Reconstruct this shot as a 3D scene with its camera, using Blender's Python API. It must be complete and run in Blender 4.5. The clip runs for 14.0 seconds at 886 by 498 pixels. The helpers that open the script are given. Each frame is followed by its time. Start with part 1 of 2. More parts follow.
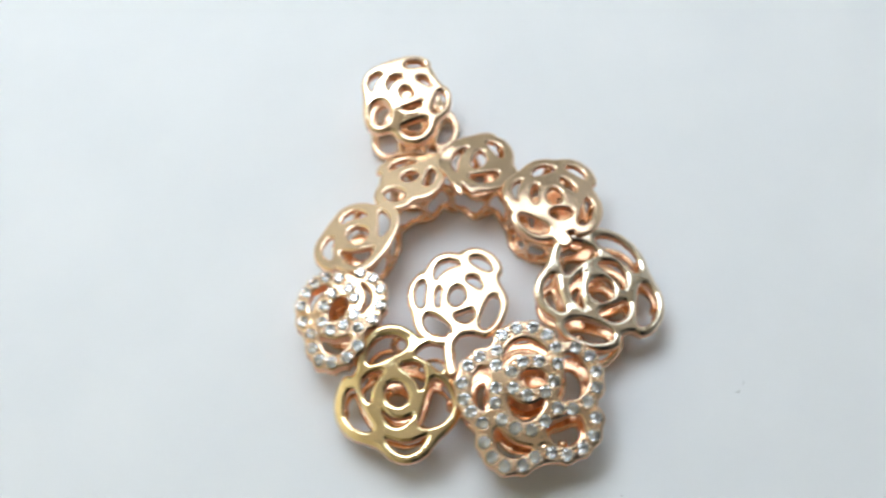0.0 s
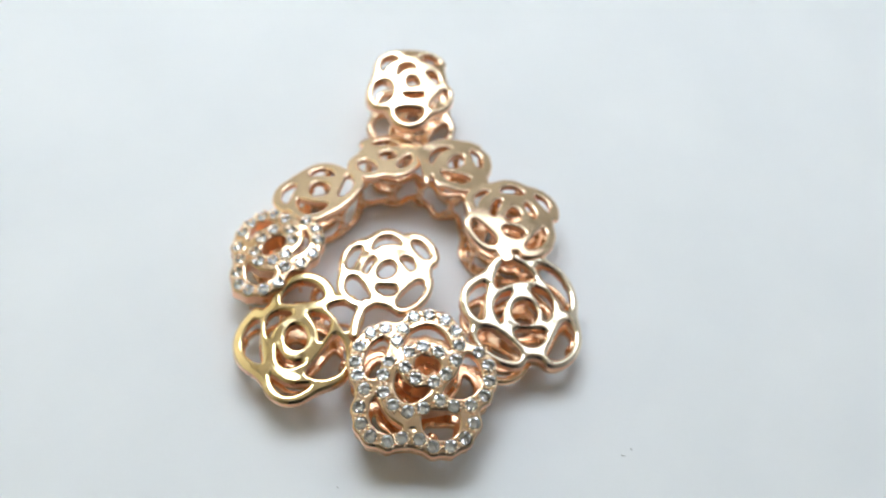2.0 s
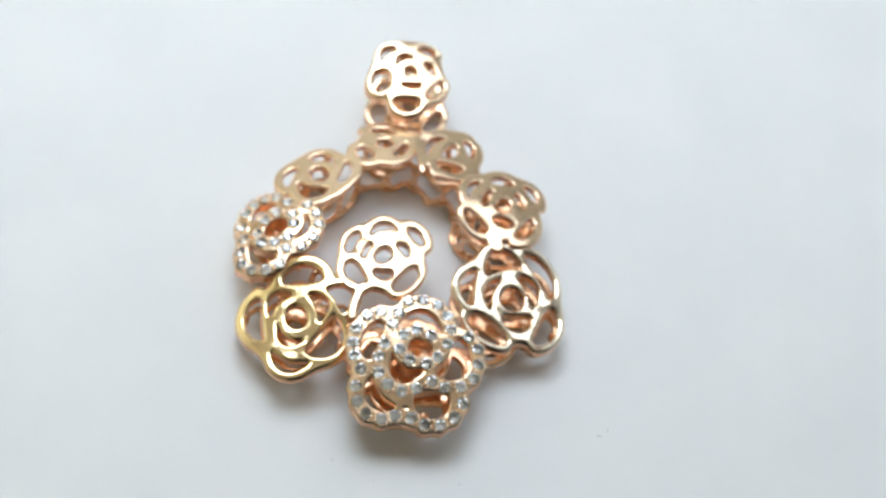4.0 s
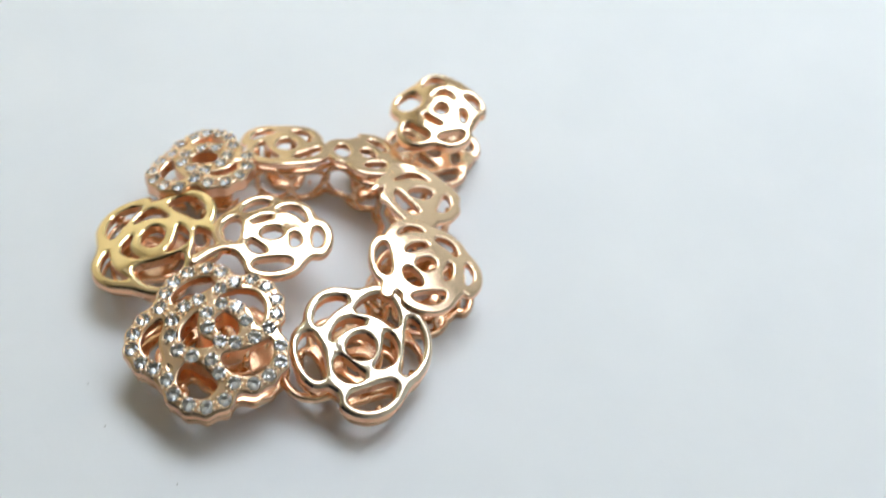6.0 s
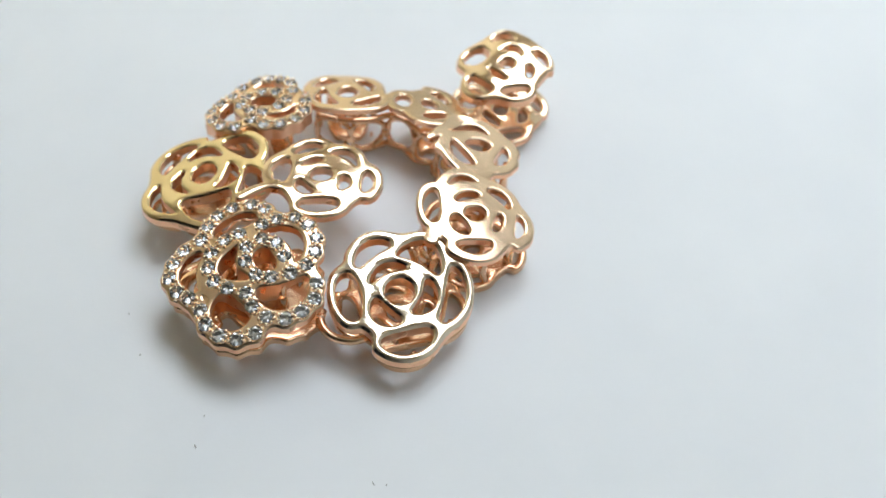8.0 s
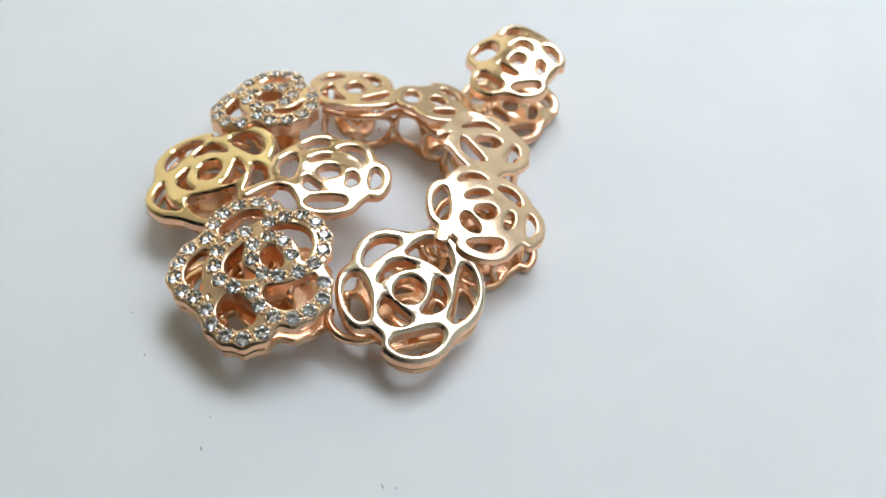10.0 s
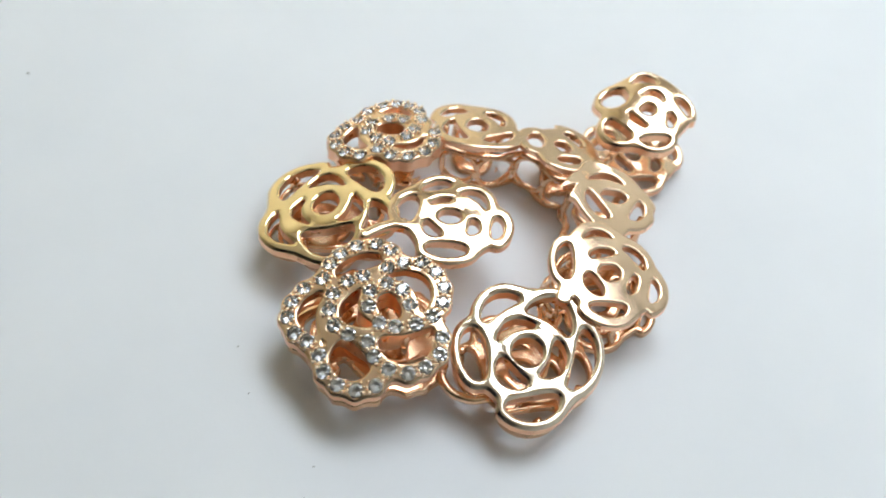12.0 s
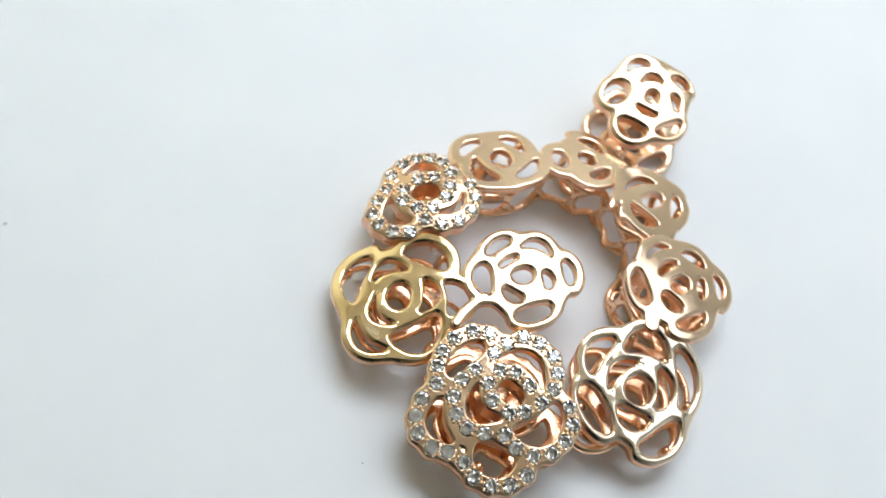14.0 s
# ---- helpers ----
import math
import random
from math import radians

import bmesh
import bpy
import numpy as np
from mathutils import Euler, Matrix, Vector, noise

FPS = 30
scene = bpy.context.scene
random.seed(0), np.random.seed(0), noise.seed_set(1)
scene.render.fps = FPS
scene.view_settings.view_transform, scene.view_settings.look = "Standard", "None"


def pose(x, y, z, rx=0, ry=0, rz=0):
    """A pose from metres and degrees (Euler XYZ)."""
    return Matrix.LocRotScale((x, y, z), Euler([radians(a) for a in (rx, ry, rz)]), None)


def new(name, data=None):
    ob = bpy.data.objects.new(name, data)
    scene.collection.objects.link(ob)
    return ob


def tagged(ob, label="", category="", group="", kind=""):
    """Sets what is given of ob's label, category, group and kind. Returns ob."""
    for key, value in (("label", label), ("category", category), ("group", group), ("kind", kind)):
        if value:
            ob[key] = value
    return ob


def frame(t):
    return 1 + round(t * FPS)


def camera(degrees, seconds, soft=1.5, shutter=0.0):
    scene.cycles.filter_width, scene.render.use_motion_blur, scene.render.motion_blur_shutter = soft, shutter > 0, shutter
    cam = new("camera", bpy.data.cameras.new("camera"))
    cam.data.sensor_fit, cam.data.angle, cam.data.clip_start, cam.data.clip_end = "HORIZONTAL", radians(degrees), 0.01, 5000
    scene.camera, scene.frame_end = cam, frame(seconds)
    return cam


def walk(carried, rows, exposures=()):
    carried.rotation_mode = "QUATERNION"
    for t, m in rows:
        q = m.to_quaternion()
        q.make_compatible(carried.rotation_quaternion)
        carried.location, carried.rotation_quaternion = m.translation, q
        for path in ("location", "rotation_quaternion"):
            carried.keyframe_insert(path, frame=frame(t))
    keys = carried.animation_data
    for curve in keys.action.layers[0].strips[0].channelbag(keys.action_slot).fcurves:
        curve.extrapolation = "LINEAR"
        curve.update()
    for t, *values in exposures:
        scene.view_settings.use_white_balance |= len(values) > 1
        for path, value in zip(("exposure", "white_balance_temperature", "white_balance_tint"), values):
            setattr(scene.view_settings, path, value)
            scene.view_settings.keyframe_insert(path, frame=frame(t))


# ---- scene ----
cam = camera(39.0, 14.0, soft=1.5, shutter=0.45)
cam.data.dof.use_dof = True
cam.data.dof.focus_distance = 0.119
cam.data.dof.aperture_fstop = 27.0
PATH = [
    (0.0, -0.0202, -0.0471, 0.1321, 24.29, 0.58, -22.28),
    (0.5, -0.0102, -0.0505, 0.1245, 25.29, -0.37, -15.00),
    (1.0, -0.0116, -0.0564, 0.1240, 26.64, -3.03, -7.62),
    (1.5, -0.0099, -0.0641, 0.1217, 28.74, -4.84, -5.18),
    (2.0, -0.0094, -0.0671, 0.1268, 30.36, -4.99, -3.79),
    (2.5, -0.0075, -0.0747, 0.1296, 31.76, -5.11, -1.85),
    (3.0, -0.0123, -0.0665, 0.1336, 28.21, -6.48, -2.87),
    (3.2, -0.0170, -0.0632, 0.1367, 26.56, -7.90, -4.70),
    (5.5, 0.0181, -0.0740, 0.1203, 33.08, -10.61, 18.93),
    (6.0, 0.0482, -0.0619, 0.1130, 36.18, -6.45, 34.00),
    (6.5, 0.0613, -0.0725, 0.1096, 38.65, -3.00, 38.70),
    (7.0, 0.0601, -0.0640, 0.1046, 38.04, -2.36, 40.48),
    (7.5, 0.0608, -0.0593, 0.1052, 37.63, -2.38, 40.63),
    (10.0, 0.0589, -0.0589, 0.1033, 37.52, -2.71, 40.61),
    (10.5, 0.0549, -0.0562, 0.1020, 37.79, -3.41, 42.03),
    (11.0, 0.0531, -0.0542, 0.1018, 37.93, -4.15, 43.18),
    (11.5, 0.0513, -0.0546, 0.1026, 37.98, -4.46, 43.77),
    (12.0, 0.0447, -0.0584, 0.1046, 35.33, -4.99, 45.08),
    (12.5, 0.0337, -0.0590, 0.1074, 31.31, -7.90, 43.97),
    (13.0, 0.0173, -0.0588, 0.1110, 27.35, -10.32, 41.30),
    (13.5, 0.0013, -0.0560, 0.1135, 24.36, -11.44, 35.41),
    (14.0, -0.0057, -0.0542, 0.1178, 23.62, -9.89, 24.89),
]
EXPOSURES = [(0.0, -0.06), (1.5, -0.04), (3.2, -0.02), (5.5, -0.05), (7.0, -0.1), (10.5, -0.1), (12.0, -0.05), (12.5, -0.15), (13.0, -0.08), (13.5, 0.0), (14.0, 0.07)]
walk(cam, [(t, pose(x, y, z, rx, ry, rz)) for t, x, y, z, rx, ry, rz in PATH], EXPOSURES)

# ---- light ----
world = bpy.data.worlds.new("world")
scene.world = world
world.use_nodes = True
world.node_tree.nodes["Background"].inputs[0].default_value = (0.8, 0.86, 0.95, 1)
world.node_tree.nodes["Background"].inputs[1].default_value = 0.05
PANEL_POWER = 1.75
CORE_POWER = 8.2
LAMP_CORE = (-0.055, 0.165, 0.354)
MM = 0.001


# ---- materials ----
def material(name, base, rough, metal=0.0, coat=0.0):
    m = bpy.data.materials.new(name)
    m.use_nodes = True
    nt = m.node_tree
    b = nt.nodes["Principled BSDF"]
    b.inputs["Base Color"].default_value = (*base, 1)
    b.inputs["Roughness"].default_value = rough
    b.inputs["Metallic"].default_value = metal
    b.inputs["Coat Weight"].default_value = coat
    return m, nt, b


def noise_node(nt, scale, detail=4.0):
    tc = nt.nodes.new("ShaderNodeTexCoord")
    n = nt.nodes.new("ShaderNodeTexNoise")
    n.inputs["Scale"].default_value = scale
    n.inputs["Detail"].default_value = detail
    nt.links.new(tc.outputs["Object"], n.inputs["Vector"])
    return n


def ramp(nt, src, p0, c0, p1, c1):
    r = nt.nodes.new("ShaderNodeValToRGB")
    r.color_ramp.elements[0].position, r.color_ramp.elements[0].color = p0, c0
    r.color_ramp.elements[1].position, r.color_ramp.elements[1].color = p1, c1
    nt.links.new(src, r.inputs[0])
    return r


def bump(nt, b, src, strength, dist):
    k = nt.nodes.new("ShaderNodeBump")
    k.inputs["Strength"].default_value, k.inputs["Distance"].default_value = strength, dist
    nt.links.new(src, k.inputs["Height"])
    nt.links.new(k.outputs[0], b.inputs["Normal"])


def gold_material(name, base, r0, r1, relief):
    m, nt, b = material(name, base, r0, 1.0)
    n = noise_node(nt, 900, 5)
    r = ramp(nt, n.outputs["Fac"], 0.35, (r0, r0, r0, 1), 0.75, (r1, r1, r1, 1))
    nt.links.new(r.outputs[0], b.inputs["Roughness"])
    w = noise_node(nt, 420, 2)
    bump(nt, b, w.outputs["Fac"], relief, 0.00012)
    return m


ROSE_GOLD = gold_material("polished_rose_gold", (0.965, 0.75, 0.535), 0.06, 0.15, 0.26)
PALE_GOLD = gold_material("polished_pale_rose_gold", (0.955, 0.825, 0.665), 0.06, 0.15, 0.26)
SATIN_GOLD = gold_material("satin_rose_gold", (0.95, 0.73, 0.525), 0.17, 0.27, 0.15)
YELLOW_GOLD = gold_material("polished_yellow_gold", (0.99, 0.79, 0.47), 0.06, 0.15, 0.26)
# rough cast back parts, coloured deeper to include the shade under the roses
ROSE_CAST = gold_material("shaded_cast_rose_gold", (0.93, 0.61, 0.385), 0.14, 0.32, 0.3)

# unpolished edges; the deeper orange also carries the shade inside the openings
ROSE_INSIDE = gold_material("shaded_unpolished_gold_edge", (0.92, 0.55, 0.34), 0.26, 0.42, 0.4)
PAVE_GOLD = gold_material("rose_gold_between_stones", (0.955, 0.71, 0.49), 0.1, 0.26, 0.9)
STONE, nt_, b_ = material("clear_stone", (0.94, 0.945, 0.955), 0.03)
b_.inputs["Transmission Weight"].default_value = 0.98
b_.inputs["IOR"].default_value = 2.15

PAPER, nt_, b_ = material("white_paper", (0.82, 0.83, 0.84), 0.65)
n_ = noise_node(nt_, 60, 3)
r_ = ramp(nt_, n_.outputs["Fac"], 0.3, (0.80, 0.815, 0.83, 1), 0.7, (0.84, 0.85, 0.86, 1))
nt_.links.new(r_.outputs[0], b_.inputs["Base Color"])
n_ = noise_node(nt_, 2500, 6)
bump(nt_, b_, n_.outputs["Fac"], 0.15, 0.00005)


def wall_paint(name, base):
    m, nt, b = material(name, base, 0.7)
    n = noise_node(nt, 3, 4)
    r = ramp(nt, n.outputs["Fac"], 0.3, (*[c * 0.94 for c in base], 1), 0.7, (*[min(1, c * 1.04) for c in base], 1))
    nt.links.new(r.outputs[0], b.inputs["Base Color"])
    return m


# surround colours, tuned for what the gold reflects; no such walls are known
WALL_PALE = wall_paint("pale_reflected_wall", (0.56, 0.525, 0.44))
WALL_OCHRE = wall_paint("ochre_reflected_wall", (0.95, 0.84, 0.58))
WALL_DARK = wall_paint("dark_reflected_surround", (0.34, 0.34, 0.345))
WALL_EAST = wall_paint("grey_reflected_wall", (0.6, 0.59, 0.57))
BOARD_WARM = wall_paint("warm_reflector_board", (0.84, 0.76, 0.64))
TABLE, nt_, b_ = material("table_laminate", (0.55, 0.5, 0.45), 0.5)
LAMP_FRAME, nt_, b_ = material("lamp_frame_paint", (0.8, 0.8, 0.8), 0.4)
DIFFUSER, nt_, b_ = material("lamp_diffuser", (0.9, 0.9, 0.9), 0.5)
b_.inputs["Emission Color"].default_value = (0.9, 1.0, 1.112, 1)
# brighter core added to the emission so that shadows on the paper deepen
g_ = nt_.nodes.new("ShaderNodeNewGeometry")
d_ = nt_.nodes.new("ShaderNodeVectorMath")
d_.operation = "DISTANCE"
d_.inputs[1].default_value = LAMP_CORE
nt_.links.new(g_.outputs["Position"], d_.inputs[0])
k_ = nt_.nodes.new("ShaderNodeMapRange")
k_.interpolation_type = "SMOOTHSTEP"
for i_, v_ in ((1, 0.06), (2, 0.17), (3, CORE_POWER), (4, PANEL_POWER)):
    k_.inputs[i_].default_value = v_
nt_.links.new(d_.outputs["Value"], k_.inputs[0])
nt_.links.new(k_.outputs[0], b_.inputs["Emission Strength"])
DUST, nt_, b_ = material("dust", (0.34, 0.33, 0.31), 0.9)


# ---- mesh helpers ----
def mesh_object(name, verts, faces, mat, parent=None, label="", smooth=True, sharp=None, side=None, first=0):
    me = bpy.data.meshes.new(name)
    me.from_pydata(verts, [], faces)
    me.update()
    if smooth:
        me.shade_smooth()
        if sharp:
            me.set_sharp_from_angle(angle=radians(sharp))
    me.materials.append(mat)
    if side:
        me.materials.append(side)
        slot = np.zeros(len(faces), np.int32)
        slot[first:] = 1
        me.polygons.foreach_set("material_index", slot)
    ob = new(name, me)
    if parent is not None:
        ob.parent = parent
    if label:
        ob["label"] = label
    return ob


def box_object(name, lo, hi, mat, bevel=0.0, parent=None, label=""):
    bm = bmesh.new()
    bmesh.ops.create_cube(bm, size=1)
    for v in bm.verts:
        v.co = Vector([lo[i] + (v.co[i] + 0.5) * (hi[i] - lo[i]) for i in range(3)])
    if bevel:
        bmesh.ops.bevel(bm, geom=bm.edges[:], offset=bevel, segments=2, affect="EDGES")
    me = bpy.data.meshes.new(name)
    bm.to_mesh(me)
    bm.free()
    me.materials.append(mat)
    ob = new(name, me)
    if parent is not None:
        ob.parent = parent
    if label:
        ob["label"] = label
    return ob


# ---- the place ----
tagged(box_object("table", (-0.28, -0.80, -0.030), (0.36, 0.36, -0.0006), TABLE, 0.002), "plain laminate table top under the paper", "table", kind="structure")
tagged(box_object("paper_sheet", (-0.27, -0.30, -0.0005), (0.34, 0.34, 0.0), PAPER), "smooth white paper sheet lying on the table", "paper", kind="structure")
# unseen walls and ceiling, added only to shape reflections and bounce light
X0, X1, Y0, Y1, Z0, Z1 = -0.28, 0.36, -0.90, 0.36, -0.03, 1.1
tagged(box_object("floor", (-1.0, -1.2, -0.78), (1.0, 0.8, -0.75), WALL_DARK), "plain floor", "floor", kind="structure")
tagged(box_object("ceiling", (X0, Y0, Z1), (X1, Y1, Z1 + 0.02), WALL_DARK), "unseen grey ceiling, added as a dark area for the metal to reflect", "ceiling", kind="structure")
tagged(box_object("wall_west", (X0 - 0.02, Y0, Z0), (X0, Y1 + 0.02, Z1), WALL_OCHRE), "unseen ochre side wall, added for the metal to reflect", "wall", kind="structure")
tagged(box_object("wall_east", (X1, Y0, Z0), (X1 + 0.02, Y1 + 0.02, Z1), WALL_EAST), "unseen pale grey side wall, added for the metal to reflect", "wall", kind="structure")
tagged(box_object("wall_north", (X0, Y1, Z0), (X1, Y1 + 0.02, Z1), WALL_PALE), "unseen pale back wall, added for the metal to reflect", "wall", kind="structure")
tagged(box_object("wall_south", (X0 - 0.02, Y0 - 0.02, Z0), (X1 + 0.02, Y0, Z1), WALL_DARK), "unseen grey wall, added for the dark reflections from the camera side", "wall", kind="structure")

# unseen panel sized from the highlights; its frame is made up
lamp = tagged(new("overhead_light"), "unseen light panel, switched on, with an added warm reflector board", "overhead light")
LX0, LX1, LY0, LY1, LZ = -0.18, 0.30, 0.076, 0.278, 0.35
# added reflector: gives the metal a warm mid tone beyond the panel
box_object("board", (X0, -0.2, LZ + 0.02), (X1, Y1, LZ + 0.03), BOARD_WARM, parent=lamp)
box_object("diffuser", (LX0, LY0, LZ + 0.004), (LX1, LY1, LZ + 0.018), DIFFUSER, parent=lamp)
for a, b in (((LX0 - 0.01, LY0 - 0.01), (LX0, LY1 + 0.01)), ((LX1, LY0 - 0.01), (LX1 + 0.01, LY1 + 0.01)),
             ((LX0, LY0 - 0.01), (LX1, LY0)), ((LX0, LY1), (LX1, LY1 + 0.01))):
    box_object("frame", (*a, LZ), (*b, LZ + 0.0195), LAMP_FRAME, parent=lamp)


# ---- pierced cast roses ----
def opening(x, y, h, full=2.2):
    """Distance to a bean-shaped opening from (ax, ay) to (bx, by), whose sides bow out by s1 > s2; full: how blunt it is."""
    ax, ay, bx, by, s1, s2 = h
    half = math.hypot(bx - ax, by - ay) / 2
    ux, uy = (bx - ax) / (2 * half), (by - ay) / (2 * half)
    px, py = x - (ax + bx) / 2, y - (ay + by) / 2
    u, v = (px * ux + py * uy) / half, -px * uy + py * ux
    bow, wide = (s1 + s2) / 2, max((s1 - s2) / 2, 0.15)
    a = np.abs(u) + 1e-6
    mid = bow * np.where(a < 1, 1 - a * a, 2 - 2 * a)
    slope = bow * np.where(a < 1, -2 * a, -2.0)
    off = v - mid
    b = np.abs(off) / wide + 1e-6
    f = (a ** full + b ** full) ** (1 / full)
    fb = (b / f) ** (full - 1) / wide
    fa = ((a / f) ** (full - 1) - np.sign(off) * fb * slope) / half
    return (f - 1) / np.sqrt(fa * fa + fb * fb + 1e-9)


def chain(x, y, row):
    """Distance to a line through the points of a row."""
    best = np.full(np.shape(x), 1e9)
    for (ax, ay), (bx, by) in zip(row, row[1:]):
        ex, ey = bx - ax, by - ay
        k = np.clip(((x - ax) * ex + (y - ay) * ey) / (ex * ex + ey * ey), 0, 1)
        best = np.minimum(best, np.hypot(x - ax - k * ex, y - ay - k * ey))
    return best


def strip(x, y, s):
    """Distance to a bar that bends from (ax, ay) to (bx, by) with a sagitta, of half width w."""
    ax, ay, bx, by, sag, w = s
    t = np.linspace(0, 1, 9)
    nx, ny = -(by - ay), bx - ax
    n = math.hypot(nx, ny)
    qx = ax + (bx - ax) * t + nx / n * sag * 4 * t * (1 - t)
    qy = ay + (by - ay) * t + ny / n * sag * 4 * t * (1 - t)
    return chain(x, y, list(zip(qx, qy))) - w


def soft_min(a, b, k):
    h = np.clip(0.5 + 0.5 * (b - a) / k, 0, 1)
    return b + (a - b) * h - k * h * (1 - h)


class Rose:
    """A pierced rose: its openings with a rim round them, lobes that fill it out, and its curved top."""

    def __init__(self, form, holes, rim, lobes=(), bars=(), rims=None, grow=-0.08, bands=(), wave=0.045, wells=(), well=0.0, lift=None, full=2.1, blend=0.9):
        self.form, self.holes, self.rim, self.lobes, self.bars, self.grow = form, holes, rim, lobes, bars, grow
        self.rims = rims or {}
        self.lift, self.full, self.blend = lift or (0, 0, 1, 0), full, blend
        self.wells, self.well, self.bands, self.wave = wells, well, bands, wave

    def top(self, x, y):
        cx, cy, z0, bx, by, ka, kb, kc = self.form
        far = np.minimum(1, 70 / np.maximum(x * x + y * y, 0.01))
        lx, ly, r, h = self.lift
        rise = h * np.exp(-((x - lx) ** 2 + (y - ly) ** 2) / (r * r))
        return z0 + bx * x + by * y + rise - far * (ka * x * x + kb * x * y + kc * y * y)

    def cut_top(self, x, y):
        """The top as cast: a little uneven, with a conical seat sunk under each stone."""
        cx, cy = self.form[:2]
        z = self.top(x, y)
        for k, (a, length) in enumerate(((0.4, 5.2), (1.7, 3.9), (2.6, 3.1), (0.9, 2.3))):
            z = z + self.wave * length / 4 * np.sin(6.283 / length * ((x + cx) * math.cos(a) + (y + cy) * math.sin(a)) + 1.3 * k)
        for wx, wy in self.wells:
            z = z - np.clip((self.well * 1.02 - np.hypot(x - wx, y - wy)) * 1.05, 0, 0.72)
        return z

    def outline(self, x, y):
        d = np.full(np.shape(x), 1e3)
        for i, h in enumerate(self.holes):
            d = soft_min(d, opening(x, y, h, self.full) - self.rims.get(i, self.rim), self.blend)
        for lx, ly, r in self.lobes:
            d = soft_min(d, np.hypot(x - lx, y - ly) - r, self.blend)
        for s in self.bars:
            d = soft_min(d, strip(x, y, s), 0.4)
        for row, w in self.bands:
            d = soft_min(d, chain(x, y, row) - w, 0.4)
        return d

    def solid(self, x, y, grow=0.0, trim=0.0):
        d = self.outline(x, y) + trim
        uneven = 0.018 * np.sin(4.1 * x + 1.3 * y) * np.sin(3.7 * y - 0.8 * x + 0.6)
        for h in self.holes:
            d = np.maximum(d, grow - self.grow + uneven - opening(x, y, h, self.full))
        for s in self.bars:
            d = np.minimum(d, strip(x, y, s) + trim)
        return d


def sheet(solid, top, bottom, step, fillet, size=12.0):
    """Verts (in metres, about the rose's centre) and faces of a sheet with rounded upper edges and straight walls."""
    n = int(2 * size / step)
    g = (np.arange(n + 1) - n / 2) * step
    x, y = np.meshgrid(g, g, indexing="ij")
    mid = g[:-1] + step / 2
    mx, my = np.meshgrid(mid, mid, indexing="ij")
    keep = solid(mx, my) < 0
    cells = np.argwhere(keep)
    idx = lambda i, j: i * (n + 1) + j
    quads = np.stack([idx(cells[:, 0], cells[:, 1]), idx(cells[:, 0] + 1, cells[:, 1]), idx(cells[:, 0] + 1, cells[:, 1] + 1), idx(cells[:, 0], cells[:, 1] + 1)], 1)
    used, inv = np.unique(quads, return_inverse=True)
    quads = inv.reshape(-1, 4)
    px, py = x.ravel()[used].copy(), y.ravel()[used].copy()
    edges = np.concatenate([quads[:, [0, 1]], quads[:, [1, 2]], quads[:, [2, 3]], quads[:, [3, 0]]])
    key = np.sort(edges, 1)
    code = key[:, 0].astype(np.int64) * (len(used) + 1) + key[:, 1]
    _, first, count = np.unique(code, return_index=True, return_counts=True)
    rim = edges[first[count == 1]]
    on_rim = np.zeros(len(used), bool)
    on_rim[rim.ravel()] = True
    e = 0.01
    for _ in range(3):
        rx, ry = px[on_rim], py[on_rim]
        f = solid(rx, ry)
        gx = (solid(rx + e, ry) - solid(rx - e, ry)) / (2 * e)
        gy = (solid(rx, ry + e) - solid(rx, ry - e)) / (2 * e)
        q = np.clip(f / np.maximum(gx * gx + gy * gy, 0.3), -step, step)
        px[on_rim], py[on_rim] = rx - q * gx, ry - q * gy
    near = ~on_rim & (-solid(px, py) < 0.6 * step)
    for _ in range(2):
        rx, ry = px[near], py[near]
        f = solid(rx, ry) + 0.6 * step
        gx = (solid(rx + e, ry) - solid(rx - e, ry)) / (2 * e)
        gy = (solid(rx, ry + e) - solid(rx, ry - e)) / (2 * e)
        q = np.clip(f / np.maximum(gx * gx + gy * gy, 0.3), -step, step)
        px[near], py[near] = rx - q * gx, ry - q * gy
    d = np.clip(-solid(px, py), 0, None)
    d[on_rim] = 0
    r = np.minimum(d, fillet)
    zt = top(px, py) - 0.6 * (fillet - r) ** 2 / fillet
    zb = np.minimum(bottom(px, py), zt - 0.15)
    m = len(used)
    low = np.flatnonzero(on_rim)
    back = np.full(m, -1)
    back[low] = np.arange(len(low))
    verts = np.concatenate([np.stack([px, py, zt], 1), np.stack([px, py, zb], 1)]) * MM
    faces = quads.tolist() + (quads[:, ::-1] + m).tolist()
    faces += [(int(b), int(a), int(a + m), int(b + m)) for a, b in rim]
    return verts.tolist(), faces, len(quads)


def ground_side(cy):
    """Underside of the back lattice: flat on the paper below the upper wreath, lifting towards the stone rose."""
    return lambda x, y: 0.05 + 0.13 * np.maximum(0, 5 - (y + cy))


pendant = tagged(new("rose_pendant"), "polished rose gold openwork rose wreath pendant lying on white paper", "pendant")


def build_rose(name, rose, mat, label, step=0.075, fillet=0.5, thick=1.1, back=True, deep=0.3, trim=0.75, close=-0.2):
    cx, cy = rose.form[:2]
    v, f, n = sheet(rose.solid, rose.cut_top, lambda x, y: rose.top(x, y) - thick - deep * np.clip((-0.7 - rose.outline(x, y)) / 0.7, 0, 1), step, fillet)
    ob = mesh_object(name, v, f, mat, pendant, label, sharp=34, side=ROSE_INSIDE, first=n)
    ob.location = (cx * MM, cy * MM, 0)
    if back:
        low = ground_side(cy)
        under = lambda x, y: np.minimum(low(x, y), rose.top(x, y) - thick - 1.6)
        v, f, n = sheet(lambda x, y: rose.solid(x, y, close, trim), lambda x, y: under(x, y) + 0.85, under, step * 1.6, 0.3)
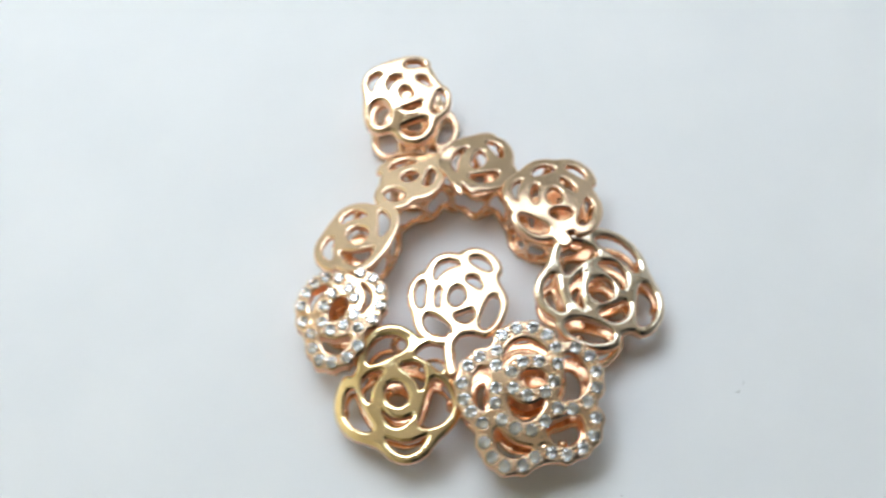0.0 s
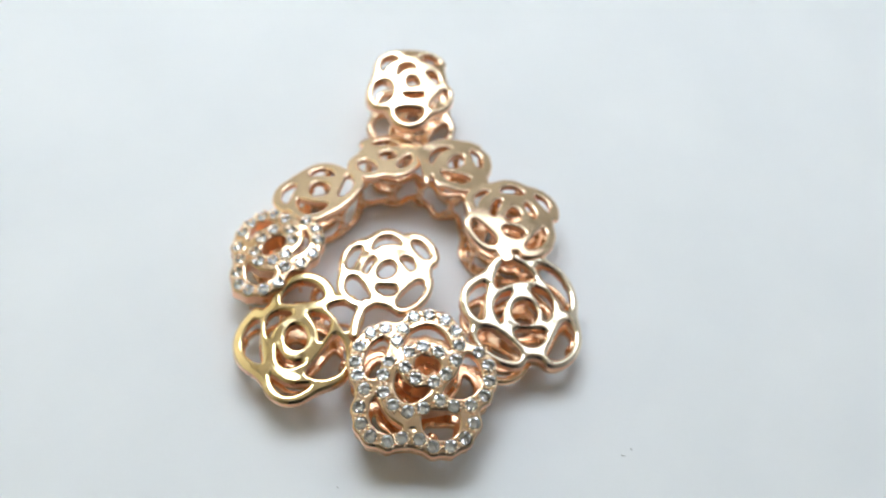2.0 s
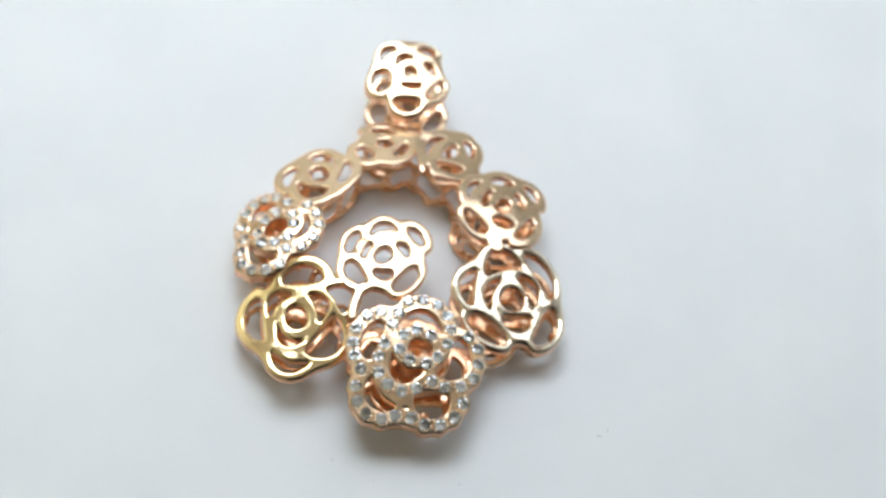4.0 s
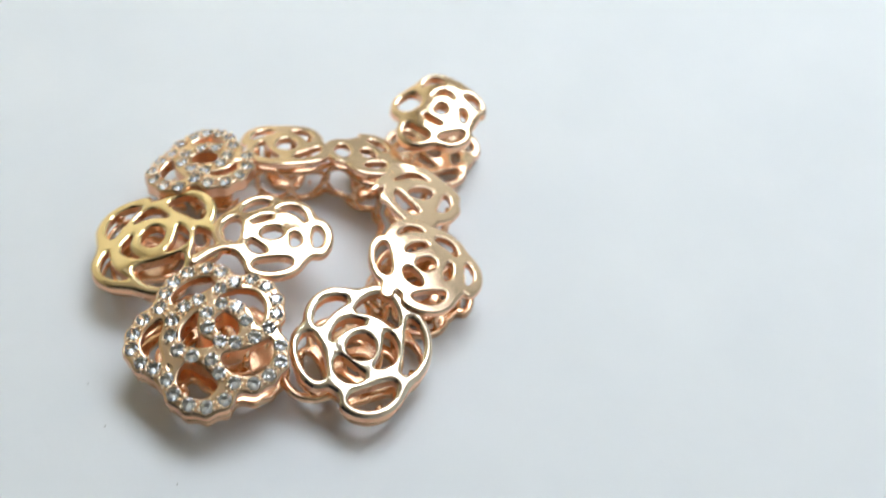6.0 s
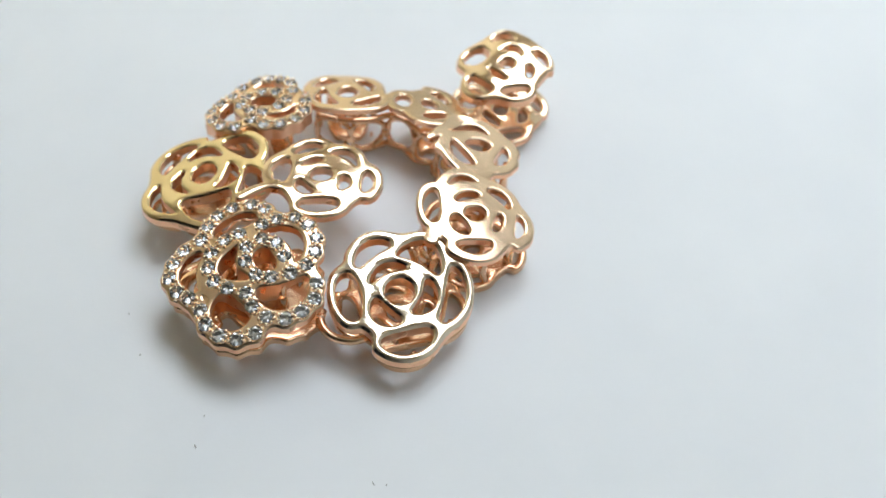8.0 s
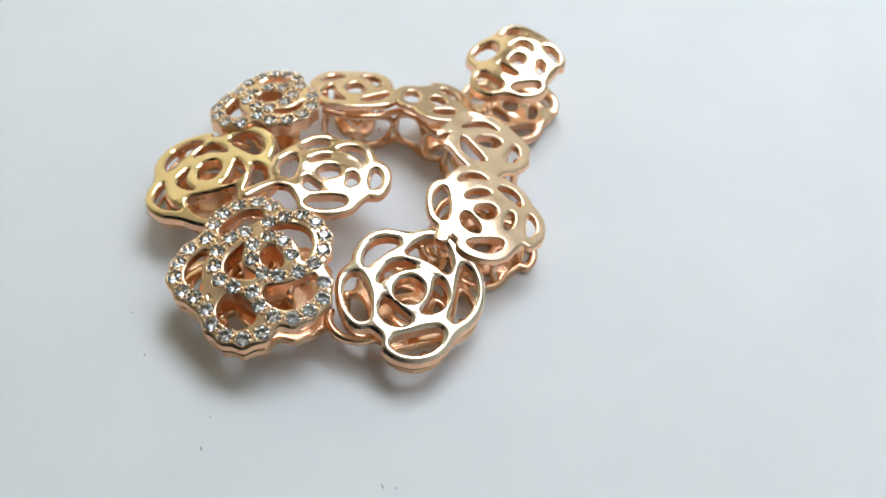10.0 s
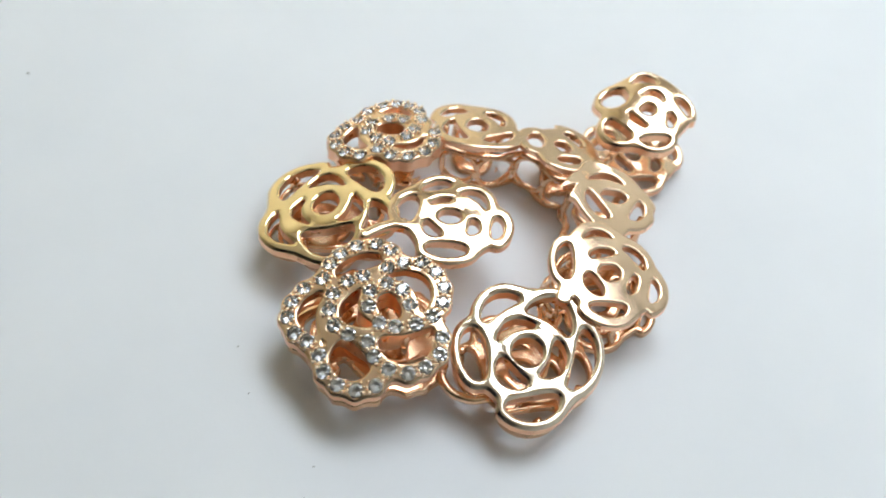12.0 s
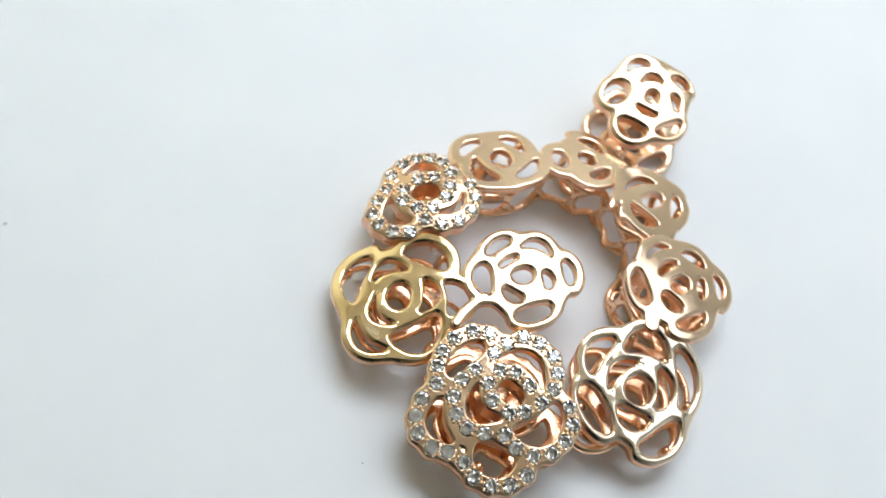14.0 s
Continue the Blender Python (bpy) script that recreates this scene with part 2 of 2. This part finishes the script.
        mesh_object("back_lattice", v, f, ROSE_CAST, ob, "openwork back plate", sharp=34)
        edge_posts(rose, ob, under, thick)
    return ob


def tube(path, r, seg=8):
    verts, faces = [], []
    raw = [Vector(p) for p in path]
    raw = [2 * raw[0] - raw[1], *raw, 2 * raw[-1] - raw[-2]]
    pts = []
    for i in range(1, len(raw) - 2):
        a, b, c, d = raw[i - 1:i + 3]
        for k in range(4):
            t = k / 4
            pts.append(0.5 * (2 * b + (c - a) * t + (2 * a - 5 * b + 4 * c - d) * t * t + (3 * b - a - 3 * c + d) * t ** 3))
    pts.append(raw[-2])
    for i, p in enumerate(pts):
        t = (pts[min(i + 1, len(pts) - 1)] - pts[max(i - 1, 0)]).normalized()
        a = t.cross(Vector((0.3, 0.5, 0.81))).normalized()
        b = t.cross(a)
        for k in range(seg):
            w = 2 * math.pi * k / seg
            verts.append(tuple((p + (a * math.cos(w) + b * math.sin(w)) * r) * MM))
        if i:
            for k in range(seg):
                faces.append(((i - 1) * seg + k, (i - 1) * seg + (k + 1) % seg, i * seg + (k + 1) % seg, i * seg + k))
    faces += [tuple(range(seg - 1, -1, -1)), tuple(range(len(verts) - seg, len(verts)))]
    return verts, faces


def edge_posts(rose, parent, under, thick, count=7):
    """Short curved struts from the front plate to the back lattice, standing just inside the outline."""
    for i in range(count):
        w = 2 * math.pi * (i + 0.35) / count
        r = 1.0
        while r < 9 and float(rose.outline(np.array(r * math.cos(w)), np.array(r * math.sin(w)))) < -1.1:
            r += 0.1
        x, y = r * math.cos(w), r * math.sin(w)
        cx, cy = rose.form[:2]
        if cy > 5 and math.hypot(cx + x, cy + y) < math.hypot(cx, cy) - 0.5:
            continue
        zt, zb = float(rose.top(x, y)) - thick + 0.2, float(under(x, y)) + 0.3
        tx, ty = -math.sin(w), math.cos(w)
        path = []
        for k in range(7):
            s = k / 6
            bow = 0.5 * math.sin(math.pi * s) * (1 if i % 2 else -1)
            path.append((x + tx * bow, y + ty * bow, zb + (zt - zb) * s))
        v, f = tube(path, 0.42)
        mesh_object("strut", v, f, ROSE_CAST, parent)


STONES_G = [
    [(-6.24, -0.87), (-6.84, -2.72), (-6.64, -4.37), (-5.75, -5.66), (-3.97, -6.26), (-2.52, -6.01)],
    [(-0.69, -6.22), (0.72, -6.93), (2.55, -6.89), (4.12, -6.11), (5.10, -4.61)],
    [(3.06, -2.97), (4.87, -2.81), (6.37, -1.76), (7.00, -0.24), (7.05, 1.49), (6.06, 2.79)],
    [(-1.91, 5.47), (-0.76, 6.81), (0.93, 6.96), (2.61, 6.39), (3.65, 5.13), (3.98, 3.52)],
    [(-6.89, 0.68), (-7.08, 2.13), (-6.64, 3.77), (-5.37, 5.23), (-3.83, 5.62), (-2.63, 4.08)],
    [(-3.59, 1.87), (-4.30, 0.49), (-4.28, -1.33), (-3.31, -2.67), (-1.81, -3.40), (-0.17, -3.11), (1.63, -2.37)],
    [(-1.40, 2.83), (-1.89, 1.19), (-0.85, -0.02), (1.08, -0.42), (2.34, 0.34), (3.50, 1.86)],
    [(0.09, 3.36), (1.75, 2.80)],
]
STONES_J = [
    [(-3.99, -1.18), (-4.37, 0.53), (-3.83, 2.27), (-2.91, 3.45), (-1.62, 4.01), (-0.31, 4.07), (0.97, 3.21)],
    [(1.57, 1.56), (1.72, 0.26), (1.00, -1.52), (-0.39, -2.01), (-1.98, -1.84), (-2.45, -0.60), (-1.68, 1.08), (-0.33, 1.93)],
    [(-4.37, -2.73), (-4.15, -4.24), (-3.05, -5.08), (-1.42, -5.34), (0.09, -4.74), (0.86, -2.96)],
    [(2.57, -2.74), (3.90, -1.63), (4.59, 0.03), (4.37, 1.51), (3.33, 2.74)],
]


def links(places, reach, w):
    """Bands of half width w between all neighbouring stones."""
    return [((a, b), w) for i, a in enumerate(places) for b in places[:i] if math.dist(a, b) < reach]


PLACES_G, PLACES_J = [p for row in STONES_G for p in row], [p for row in STONES_J for p in row]
ROSE_F = Rose((14.4, -4.8, 5.815, -0.17, 0.09, 0.012, 0.004, 0.001), [
    (-4.99, -0.94, -4.29, 3.22, 1.56, -0.18),
    (-3.02, 3.07, 1.44, 4.31, 2.41, -0.13),
    (2.03, 5.77, 5.01, 0.62, 1.7, -0.3),
    (2.4, -5.33, 4.99, -0.84, 0.61, -1.63),
    (-5.32, -2.31, -1.06, -5.36, 1.05, -1.3),
    (-2.72, -1.29, -1.32, 2.3, 1.29, 0.21),
    (-0.92, 0.91, 0.97, -1.08, 1.43, -1.42),
    (1.14, 2.96, 2.5, -0.72, 1.58, -0.03),
    (-1.29, -2.51, 2.2, -2.49, 0.41, -1.49),
], 0.85, lobes=[(0.3, 0, 5.2), (1.2, 5.6, 1.5)], wave=0.016, grow=-0.05, rims={0: 1.0, 1: 1.0})
ROSE_H = Rose((-10.2, -7, 6.052, 0.164, 0.12, 0.022, -0.016, 0.001), [
    (-4.66, 2.34, -4.28, -2.89, 0.25, -1.81),
    (-3.44, 0.04, -0.88, 2.5, 1.63, 0.12),
    (-2.07, 4.13, 2.58, 4.06, 1.78, -0.69),
    (-2.49, -1.38, 0.26, -3.25, -0.52, -1.52),
    (-0.76, 0.98, -0.05, -1.83, 1.17, -1.24),
    (1.12, 2.15, 2.22, -1.08, 1.65, -0.04),
    (3.15, 2.72, 5, -0.21, 2.03, -0.32),
    (0.76, -4.78, 4.1, -0.67, 0.56, -2.47),
    (-3.22, -4.31, 0.92, -5.77, -0.41, -1.81),
], 0.85, lobes=[(-0.2, -0.6, 5.0)], wave=0.014, grow=0.03, rims={0: 1.0, 2: 1.0}, lift=(5.6, 1.4, 3.2, 0.8))
ROSE_I = Rose((-0.7, 0, 7.415, -0.021, -0.035, 0.007, -0.005, 0.002), [
    (-4.06, -0.97, -2.31, -3.88, 0.76, -1.27),
    (-4.14, 0.07, -2.69, 2.93, 0.78, -0.38),
    (-1.41, 2.69, 1.77, 3.33, 1.26, 0.11),
    (-2.37, -0.52, -1.28, 1.52, 0.46, -0.23),
    (-0.78, -1.06, 0.77, 0.83, 0.84, -0.99),
    (1.74, 1.4, 2.86, -0.26, 0.84, -0.38),
    (3.1, 3.49, 4.7, 1.31, 0.8, -0.48),
    (-1.22, -2.37, 1.07, -2.5, 0.36, -1),
    (1.02, -4.7, 3.92, -1.64, 0.76, -1.07),
], 0.75, lobes=[(0.5, -0.3, 4.4)], wave=0.02, grow=0.03, rims={0: 0.95, 2: 0.9, 6: 0.95}, bars=[(-2.4, -4.2, -3.8, -8.0, -0.3, 0.5)])
ROSE_G = Rose((2.6, -13.3, 7.405, -0.012, 0.187, 0.012, -0.002, 0.012), [
    (-5.59, 0.35, -3.79, 4.52, 1.27, -0.52),
    (-1.98, 3.73, 3.03, 3.36, 2.27, 0.63),
    (-0.82, 1.83, 1.8, 0.98, 0.89, -0.97),
    (-2.87, 0.59, 0.61, -1.21, -0.53, -2.26),
    (-5.31, -1.85, -2.6, -5.19, -0.13, -1.78),
    (-0.39, -4.24, 3.67, -4.47, 0.99, -1.89),
    (2.46, -1.8, 5.26, 2.53, 0.34, -2.34),
], 0.8, lobes=[(0, 0, 4.5)], bands=links(PLACES_G, 2.35, 0.8), wells=PLACES_G, well=0.69, grow=-0.03, wave=0.02, full=2.5)
ROSE_J = Rose((-12.7, 3.6, 6.731, 0.231, -0.026, 0.018, 0.001, 0.017), [
    (-3.08, 1.27, -0.28, 3, 1.11, 0.2),
    (-1.48, -0.74, 0.86, 0.84, 0.86, -0.92),
    (-3.26, -2.1, -0.27, -3.56, -0.13, -1.8),
    (3.1, 1.58, 1.84, -1.59, 1.06, 0.39),
], 0.7, lobes=[(0, 0, 3.4)], bands=links(PLACES_J, 2.1, 0.7), wells=PLACES_J, well=0.63, grow=-0.02, wave=0.02)
ROSE_B = Rose((-7.8, 11.4, 5.828, 0.249, -0.248, 0.008, -0, 0.008), [
    (-3.91, -1.41, -2.76, 1.39, 1.08, -0.29),
    (-1.26, 2.57, 1.77, 1.99, 1.18, -0.08),
    (-0.98, -0.75, 0.95, 0.63, 1.36, -1.14),
    (-2.67, -1.16, 0.87, -2.7, 0.16, -1.73),
    (2.16, -1.58, 3.36, 1.71, 0.35, -1.04),
], wave=0.006, grow=0.05, rim=0.95, lobes=[(0, 0, 3.6), (3.2, 0.6, 1.6)])
ROSE_C = Rose((0.3, 16, 6.09, 0.128, -0.3, 0.008, 0, 0.008), [
    (-3.5, -0.7, -1.61, -2.49, 0.86, -1),
    (-1.16, 0.02, 0.96, -0.29, 0.81, -0.72),
    (-1.8, 2.17, 1.23, 1.63, 0.8, -0.24),
    (0.84, -2.29, 2.52, -0.29, 0.5, -0.87),
], wave=0.006, grow=0.05, rim=1.0, lobes=[(0, 0, 3.2), (0.6, -2.0, 1.6), (3.0, 0.3, 1.6), (-2.9, -1.4, 1.6)])
ROSE_D = Rose((8.2, 14.8, 6.482, -0.263, -0.193, 0.008, 0, 0.008), [
    (-3.12, -0.87, -0.48, 2.01, 1.24, 0.37),
    (-1.03, -1.24, 0.85, 1.03, 0.78, -0.91),
    (-2.14, -2.16, 1.44, -2.6, 0.37, -1.23),
    (1.95, 2.14, 2.71, -0.63, 0.94, -0.4),
], wave=0.006, grow=0.05, rim=1.0, lobes=[(0, 0, 3.5), (1.8, -3.0, 1.7), (-3.2, 0.7, 1.5)], lift=(-3.6, 0.8, 2.0, -0.55))
ROSE_E = Rose((14, 7.3, 6.8, -0.23, -0.12, 0.008, 0, 0.008), [
    (-4.78, -1.23, -2.14, -4.09, 0.64, -1.17),
    (-4.17, 0.43, -2.47, 2.97, 0.95, 0.09),
    (-1.14, 3.13, 1.93, 3.19, 1, -0.29),
    (-2.36, -0.64, -1.11, 1.9, 0.76, -0.36),
    (-0.57, -1.26, 0.7, 0.78, 0.89, -1),
    (1.76, 1.86, 2.77, -0.43, 0.59, -0.49),
    (3.06, 3.2, 4.66, 0.92, 0.83, -0.31),
    (-1.41, -2.12, 1.31, -2.71, 0.66, -1),
    (1.23, -4.63, 3.66, -1.64, 0.53, -1.16),
], wave=0.006, grow=0.06, rim=0.95, lobes=[(0.4, 0.1, 4.5), (-0.2, -3.6, 1.4)], bars=[(-1.6, -4.5, -1.1, -5.7, 0.0, 0.8)], rims={0: 0.66, 7: 0.8}, lift=(-3.6, -5.6, 3.4, -1.0), blend=0.5)
ROSE_K = Rose((3.4, 25.9, 8.058, 0.008, 0.106, 0.031, 0.016, 0.011), [
    (-3.59, 1.14, -1.63, 2.76, 0.96, -0.05),
    (-3.89, -3.06, -3.17, -0.16, 1.21, -1.23),
    (-2.13, -4.48, 1.24, -4.71, 0.57, -1.37),
    (2.03, -4.06, 4.11, -1.63, 0.44, -0.96),
    (-0.65, -0.87, 0.91, -0.54, 0.88, -0.76),
    (-1.68, 0.51, 0.45, 1.48, 0.91, 0.15),
    (2, 0.84, 3.14, -0.71, 0.65, -0.29),
    (1.21, 2.77, 3.53, 2.18, 0.65, -0.35),
    (-1.02, -2.32, 1.4, -2.41, 0.16, -0.53),
], 0.62, lobes=[(-0.2, -0.4, 4.3)], wave=0.012, grow=0.02, rims={1: 0.75, 2: 0.7})
ROSE_L = Rose((3.8, 25.0, 1.7, 0.0, 0.02, 0.0, 0.0, 0.0), ROSE_K.holes, 0.8, lobes=[(0, 0, 4.6)])

build_rose("open_rose", ROSE_F, PALE_GOLD, "large openwork rose of rounded polished wires", fillet=0.4, trim=0.4, step=0.06)
build_rose("gold_rose", ROSE_H, YELLOW_GOLD, "large openwork rose with yellow gold sheen", fillet=0.34, step=0.06)
build_rose("inner_rose", ROSE_I, ROSE_GOLD, "flat openwork rose reaching into the wreath", thick=0.9, back=False, fillet=0.34, step=0.06)
build_rose("wreath_rose", ROSE_B, SATIN_GOLD, "small flat pierced rose", fillet=0.25, thick=0.75, trim=1.4)
build_rose("wreath_rose", ROSE_C, SATIN_GOLD, "small flat pierced rose below the bail", fillet=0.25, thick=0.75, trim=1.4)
build_rose("wreath_rose", ROSE_D, SATIN_GOLD, "small flat pierced rose", fillet=0.25, thick=0.75, trim=1.4)
build_rose("wreath_rose", ROSE_E, SATIN_GOLD, "flat pierced rose with one open leaf", fillet=0.25, thick=0.75, trim=0.4)
stone_big = build_rose("stone_rose", ROSE_G, PAVE_GOLD, "large rose set with round clear stones", fillet=0.25, thick=0.85, step=0.07, deep=1.8, trim=0.3, close=-0.55)
stone_small = build_rose("stone_rose", ROSE_J, PAVE_GOLD, "small rose set with round clear stones", fillet=0.25, thick=1.7, step=0.07, deep=1.2, close=-0.8)
build_rose("bail_rose", ROSE_K, ROSE_GOLD, "domed pierced rose on the bail", back=False, fillet=0.33, step=0.065)
build_rose("bail_back_rose", ROSE_L, SATIN_GOLD, "flat pierced rose at the back of the bail, on the paper", back=False, thick=0.85, deep=0.0, fillet=0.3)


def bail_barrel(bays, wall):
    """The pierced side wall of the bail: bays with one slanted slot each, bulging between front and back rose."""
    m, rings = 24, ((1.0, 0.0), (0.5, 0.0), (0.16, -0.03), (0.0, -0.2), (0.0, -wall + 0.15), (0.2, -wall), (1.0, -wall))

    def edge(a):
        c, s_, q = math.cos(a), math.sin(a), 3.0
        while float(ROSE_K.outline(np.array(q * c), np.array(q * s_))) < 0 and q < 7:
            q += 0.05
        return q

    reach = [edge(2 * math.pi * k / 180) for k in range(180)]
    reach = [sum(reach[(k + d) % 180] for d in range(-6, 7)) / 13 for k in range(180)]

    def place(u, h, off):
        a = 2 * math.pi * u
        w = (u % 1.0) * 180
        k = int(w)
        q = reach[k % 180] + (reach[(k + 1) % 180] - reach[k % 180]) * (w - k)
        q = q * (0.94 + 0.08 * math.sin(math.pi * min(1.0, 0.12 + 0.88 * h))) - 0.1 + off
        x, y = q * math.cos(a), q * math.sin(a)
        top = 7.0 + 0.1 * y - 0.1 * (1 - math.cos(3 * a))
        return (3.8 - 0.4 * h + x, 25.0 + 0.8 * h + y, 1.5 + (top - 1.5) * h)

    verts, faces = [], []
    for b in range(bays):
        base = len(verts)
        slant = 0.35 * (-1) ** b
        for out, off in rings:
            for k in range(m):
                a = 2 * math.pi * k / m
                c, s_ = math.cos(a), math.sin(a)
                g = 1 / max(abs(c), abs(s_))
                hx, hy = 0.3 * c + 0.12 * slant * s_, 0.31 * s_ + 0.02 * slant
                verts.append(place((b + 0.5 + hx + (0.5 * g * c - hx) * out) / bays, 0.5 + hy + (0.5 * g * s_ - hy) * out, off))
        for n in range(len(rings) - 1):
            for k in range(m):
                p, q = base + n * m + k, base + n * m + (k + 1) % m
                faces.append((p, q, q + m, p + m))
    return verts, faces


v_, f_ = bail_barrel(7, 0.75)
mesh_object("bail_side", v_, f_, SATIN_GOLD, pendant, "pierced side wall of the bail")
v_, f_ = tube([(2.2 + 1.3 * math.cos(q / 12 * 6.283), 20.3 + 1.7 * math.sin(q / 12 * 6.283), 3.6 + 0.7 * math.sin(q / 12 * 6.283)) for q in range(13)], 0.42)
mesh_object("bail_link", v_, f_, ROSE_CAST, pendant, "small link ring between wreath and bail")


v_, f_ = tube([(9.4, -10.6, 3.6), (10.2, -11.7, 3.3), (11.9, -12.0, 3.1), (13.6, -11.2, 3.1), (14.6, -9.8, 3.1)], 0.46)
mesh_object("back_wire", v_, f_, ROSE_CAST, pendant)


# ---- side galleries between front and back ----
def gallery(foot, head, count, r=0.32):
    """A row of oval rings standing between a lower and an upper line, with a rail along both."""
    def at(line, u):
        u = min(max(u, 0), 0.9999) * (len(line) - 1)
        i = int(u)
        return Vector(line[i]).lerp(Vector(line[i + 1]), u - i)
    for line, name in ((foot, "rail"), (head, "rail")):
        v, f = tube(line, r * 1.15)
        mesh_object(name, v, f, ROSE_CAST, pendant)
    for k in range(count):
        path = []
        for q in range(13):
            a = 2 * math.pi * q / 12
            u = (k + 0.5 + (0.5 + 0.06 * (-1) ** k) * math.cos(a)) / count
            h = 0.5 + 0.5 * math.sin(a)
            path.append(tuple(at(foot, u).lerp(at(head, u), h)))
        v, f = tube(path, r)
        mesh_object("ring", v, f, ROSE_CAST, pendant)


def inner_line(a, inset, z):
    """Where a line from the wreath's middle meets the roses, a little further out."""
    c, s_ = math.cos(radians(a)), math.sin(radians(a))
    r = 7.0
    while r < 18 and min(float(o.outline(np.array(r * c - o.form[0]), np.array(r * s_ - o.form[1]))) for o in (ROSE_J, ROSE_B, ROSE_C, ROSE_D, ROSE_E)) > 0:
        r += 0.1
    return ((r + inset) * c, (r + inset) * s_, z)


for a0, a1, count in ((140, 103, 2), (103, 72, 2), (72, 40, 2), (40, 8, 2)):
    spans = [a0 + (a1 - a0) * k / 6 for k in range(7)]
    gallery([inner_line(a, 0.3, 0.6) for a in spans], [inner_line(a, 1.0, 4.4) for a in spans], count)


# ---- stones ----
def brilliant(r):
    """A round brilliant, eight-sided, of girdle radius r, its girdle at z = 0."""
    verts, faces = [], []
    for k in range(8):
        a = 2 * math.pi * (k + 0.5) / 8
        verts.append((0.56 * r * math.cos(a), 0.56 * r * math.sin(a), 0.32 * r))
    for k in range(16):
        a = 2 * math.pi * k / 16
        verts.append((r * math.cos(a), r * math.sin(a), 0.0))
    for k in range(16):
        a = 2 * math.pi * k / 16
        verts.append((r * math.cos(a), r * math.sin(a), -0.05 * r))
    verts.append((0, 0, -0.8 * r))
    faces.append(tuple(range(8)))
    for k in range(8):
        t0, t1 = k, (k + 1) % 8
        g0, g1, g2 = 8 + (2 * k + 1) % 16, 8 + (2 * k + 2) % 16, 8 + (2 * k + 3) % 16
        faces += [(t0, g0, g1), (t0, g1, t1), (t1, g1, g2)]
    for k in range(16):
        faces.append((8 + k, 24 + k, 24 + (k + 1) % 16, 8 + (k + 1) % 16))
    for k in range(8):
        faces.append((24 + 2 * k, 40, 24 + (2 * k + 2) % 16, 24 + (2 * k + 1) % 16))
    me = bpy.data.meshes.new("stone")
    me.from_pydata([tuple(c * MM for c in v) for v in verts], [], faces)
    me.materials.append(STONE)
    return me


def bead(verts, faces, x, y, z, r):
    o = len(verts)
    verts.append((x * MM, y * MM, (z + r) * MM))
    for ring, (rr, zz) in enumerate(((0.75, 0.66), (1.0, 0.0), (0.95, -0.8))):
        for k in range(6):
            a = 2 * math.pi * (k + 0.5 * ring) / 6
            verts.append(((x + rr * r * math.cos(a)) * MM, (y + rr * r * math.sin(a)) * MM, (z + zz * r) * MM))
    for k in range(6):
        n = (k + 1) % 6
        faces += [(o, o + 1 + k, o + 1 + n), (o + 1 + k, o + 7 + k, o + 7 + n, o + 1 + n), (o + 7 + k, o + 13 + k, o + 13 + n, o + 7 + n)]


def set_stones(rose, parent, places, r):
    gem = brilliant(r)
    rng = random.Random(4)
    bv, bf = [], []
    for x, y in places:
        z = float(rose.top(x, y))
        e = 0.2
        nx, ny = -(float(rose.top(x + e, y)) - z) / e, -(float(rose.top(x, y + e)) - z) / e
        ob = new("stone", gem)
        ob.parent = parent
        q = Vector((nx + rng.uniform(-0.05, 0.05), ny + rng.uniform(-0.05, 0.05), 1)).to_track_quat("Z", "Y")
        ob.matrix_basis = Matrix.Translation((x * MM, y * MM, (z + 0.06) * MM)) @ q.to_matrix().to_4x4() @ pose(0, 0, 0, 0, 0, rng.uniform(0, 45))
        turn = rng.uniform(0, 6.3)
        for k in range(9):
            a = turn + k * math.pi / 4.5
            qx, qy = x + 1.08 * r * math.cos(a), y + 1.08 * r * math.sin(a)
            if min(math.hypot(qx - sx, qy - sy) for sx, sy in places) > 0.98 * r and sorted(math.hypot(qx - sx, qy - sy) for sx, sy in places)[1] < 2.1 * r and float(rose.solid(np.array(qx), np.array(qy))) < -0.05:
                bead(bv, bf, qx, qy, float(rose.top(qx, qy)) + 0.12, 0.2)
    tagged(mesh_object("bead_prong", bv, bf, ROSE_GOLD, parent, "tiny gold bead prongs"), kind="stuff")


set_stones(ROSE_G, stone_big, PLACES_G, 0.69)
set_stones(ROSE_J, stone_small, PLACES_J, 0.63)

# ---- dust on the paper ----
for x, y, w, l, a in ((-1.9, -24.8, 0.07, 0.13, 20), (9.6, -28.1, 0.09, 0.28, 60), (7.8, -25.3, 0.07, 0.12, 10), (-6.5, -22.3, 0.06, 0.12, 70), (-48.6, -17.1, 0.1, 0.26, 120), (25.6, -19.1, 0.07, 0.14, 15), (24.6, -19.8, 0.05, 0.3, 70)):
    bm = bmesh.new()
    bmesh.ops.create_icosphere(bm, subdivisions=1, radius=1)
    for v in bm.verts:
        v.co = Vector((v.co.x * w * MM, v.co.y * l * MM, (v.co.z * 0.06 + 0.05) * MM)) * 1.0
    me = bpy.data.meshes.new("dust_speck")
    bm.to_mesh(me)
    bm.free()
    me.materials.append(DUST)
    ob = new("dust_speck", me)
    ob.matrix_basis = pose(x * MM, y * MM, 0, 0, 0, a)
    tagged(ob, "tiny dark dust speck on the white paper", "dust", "dust specks")
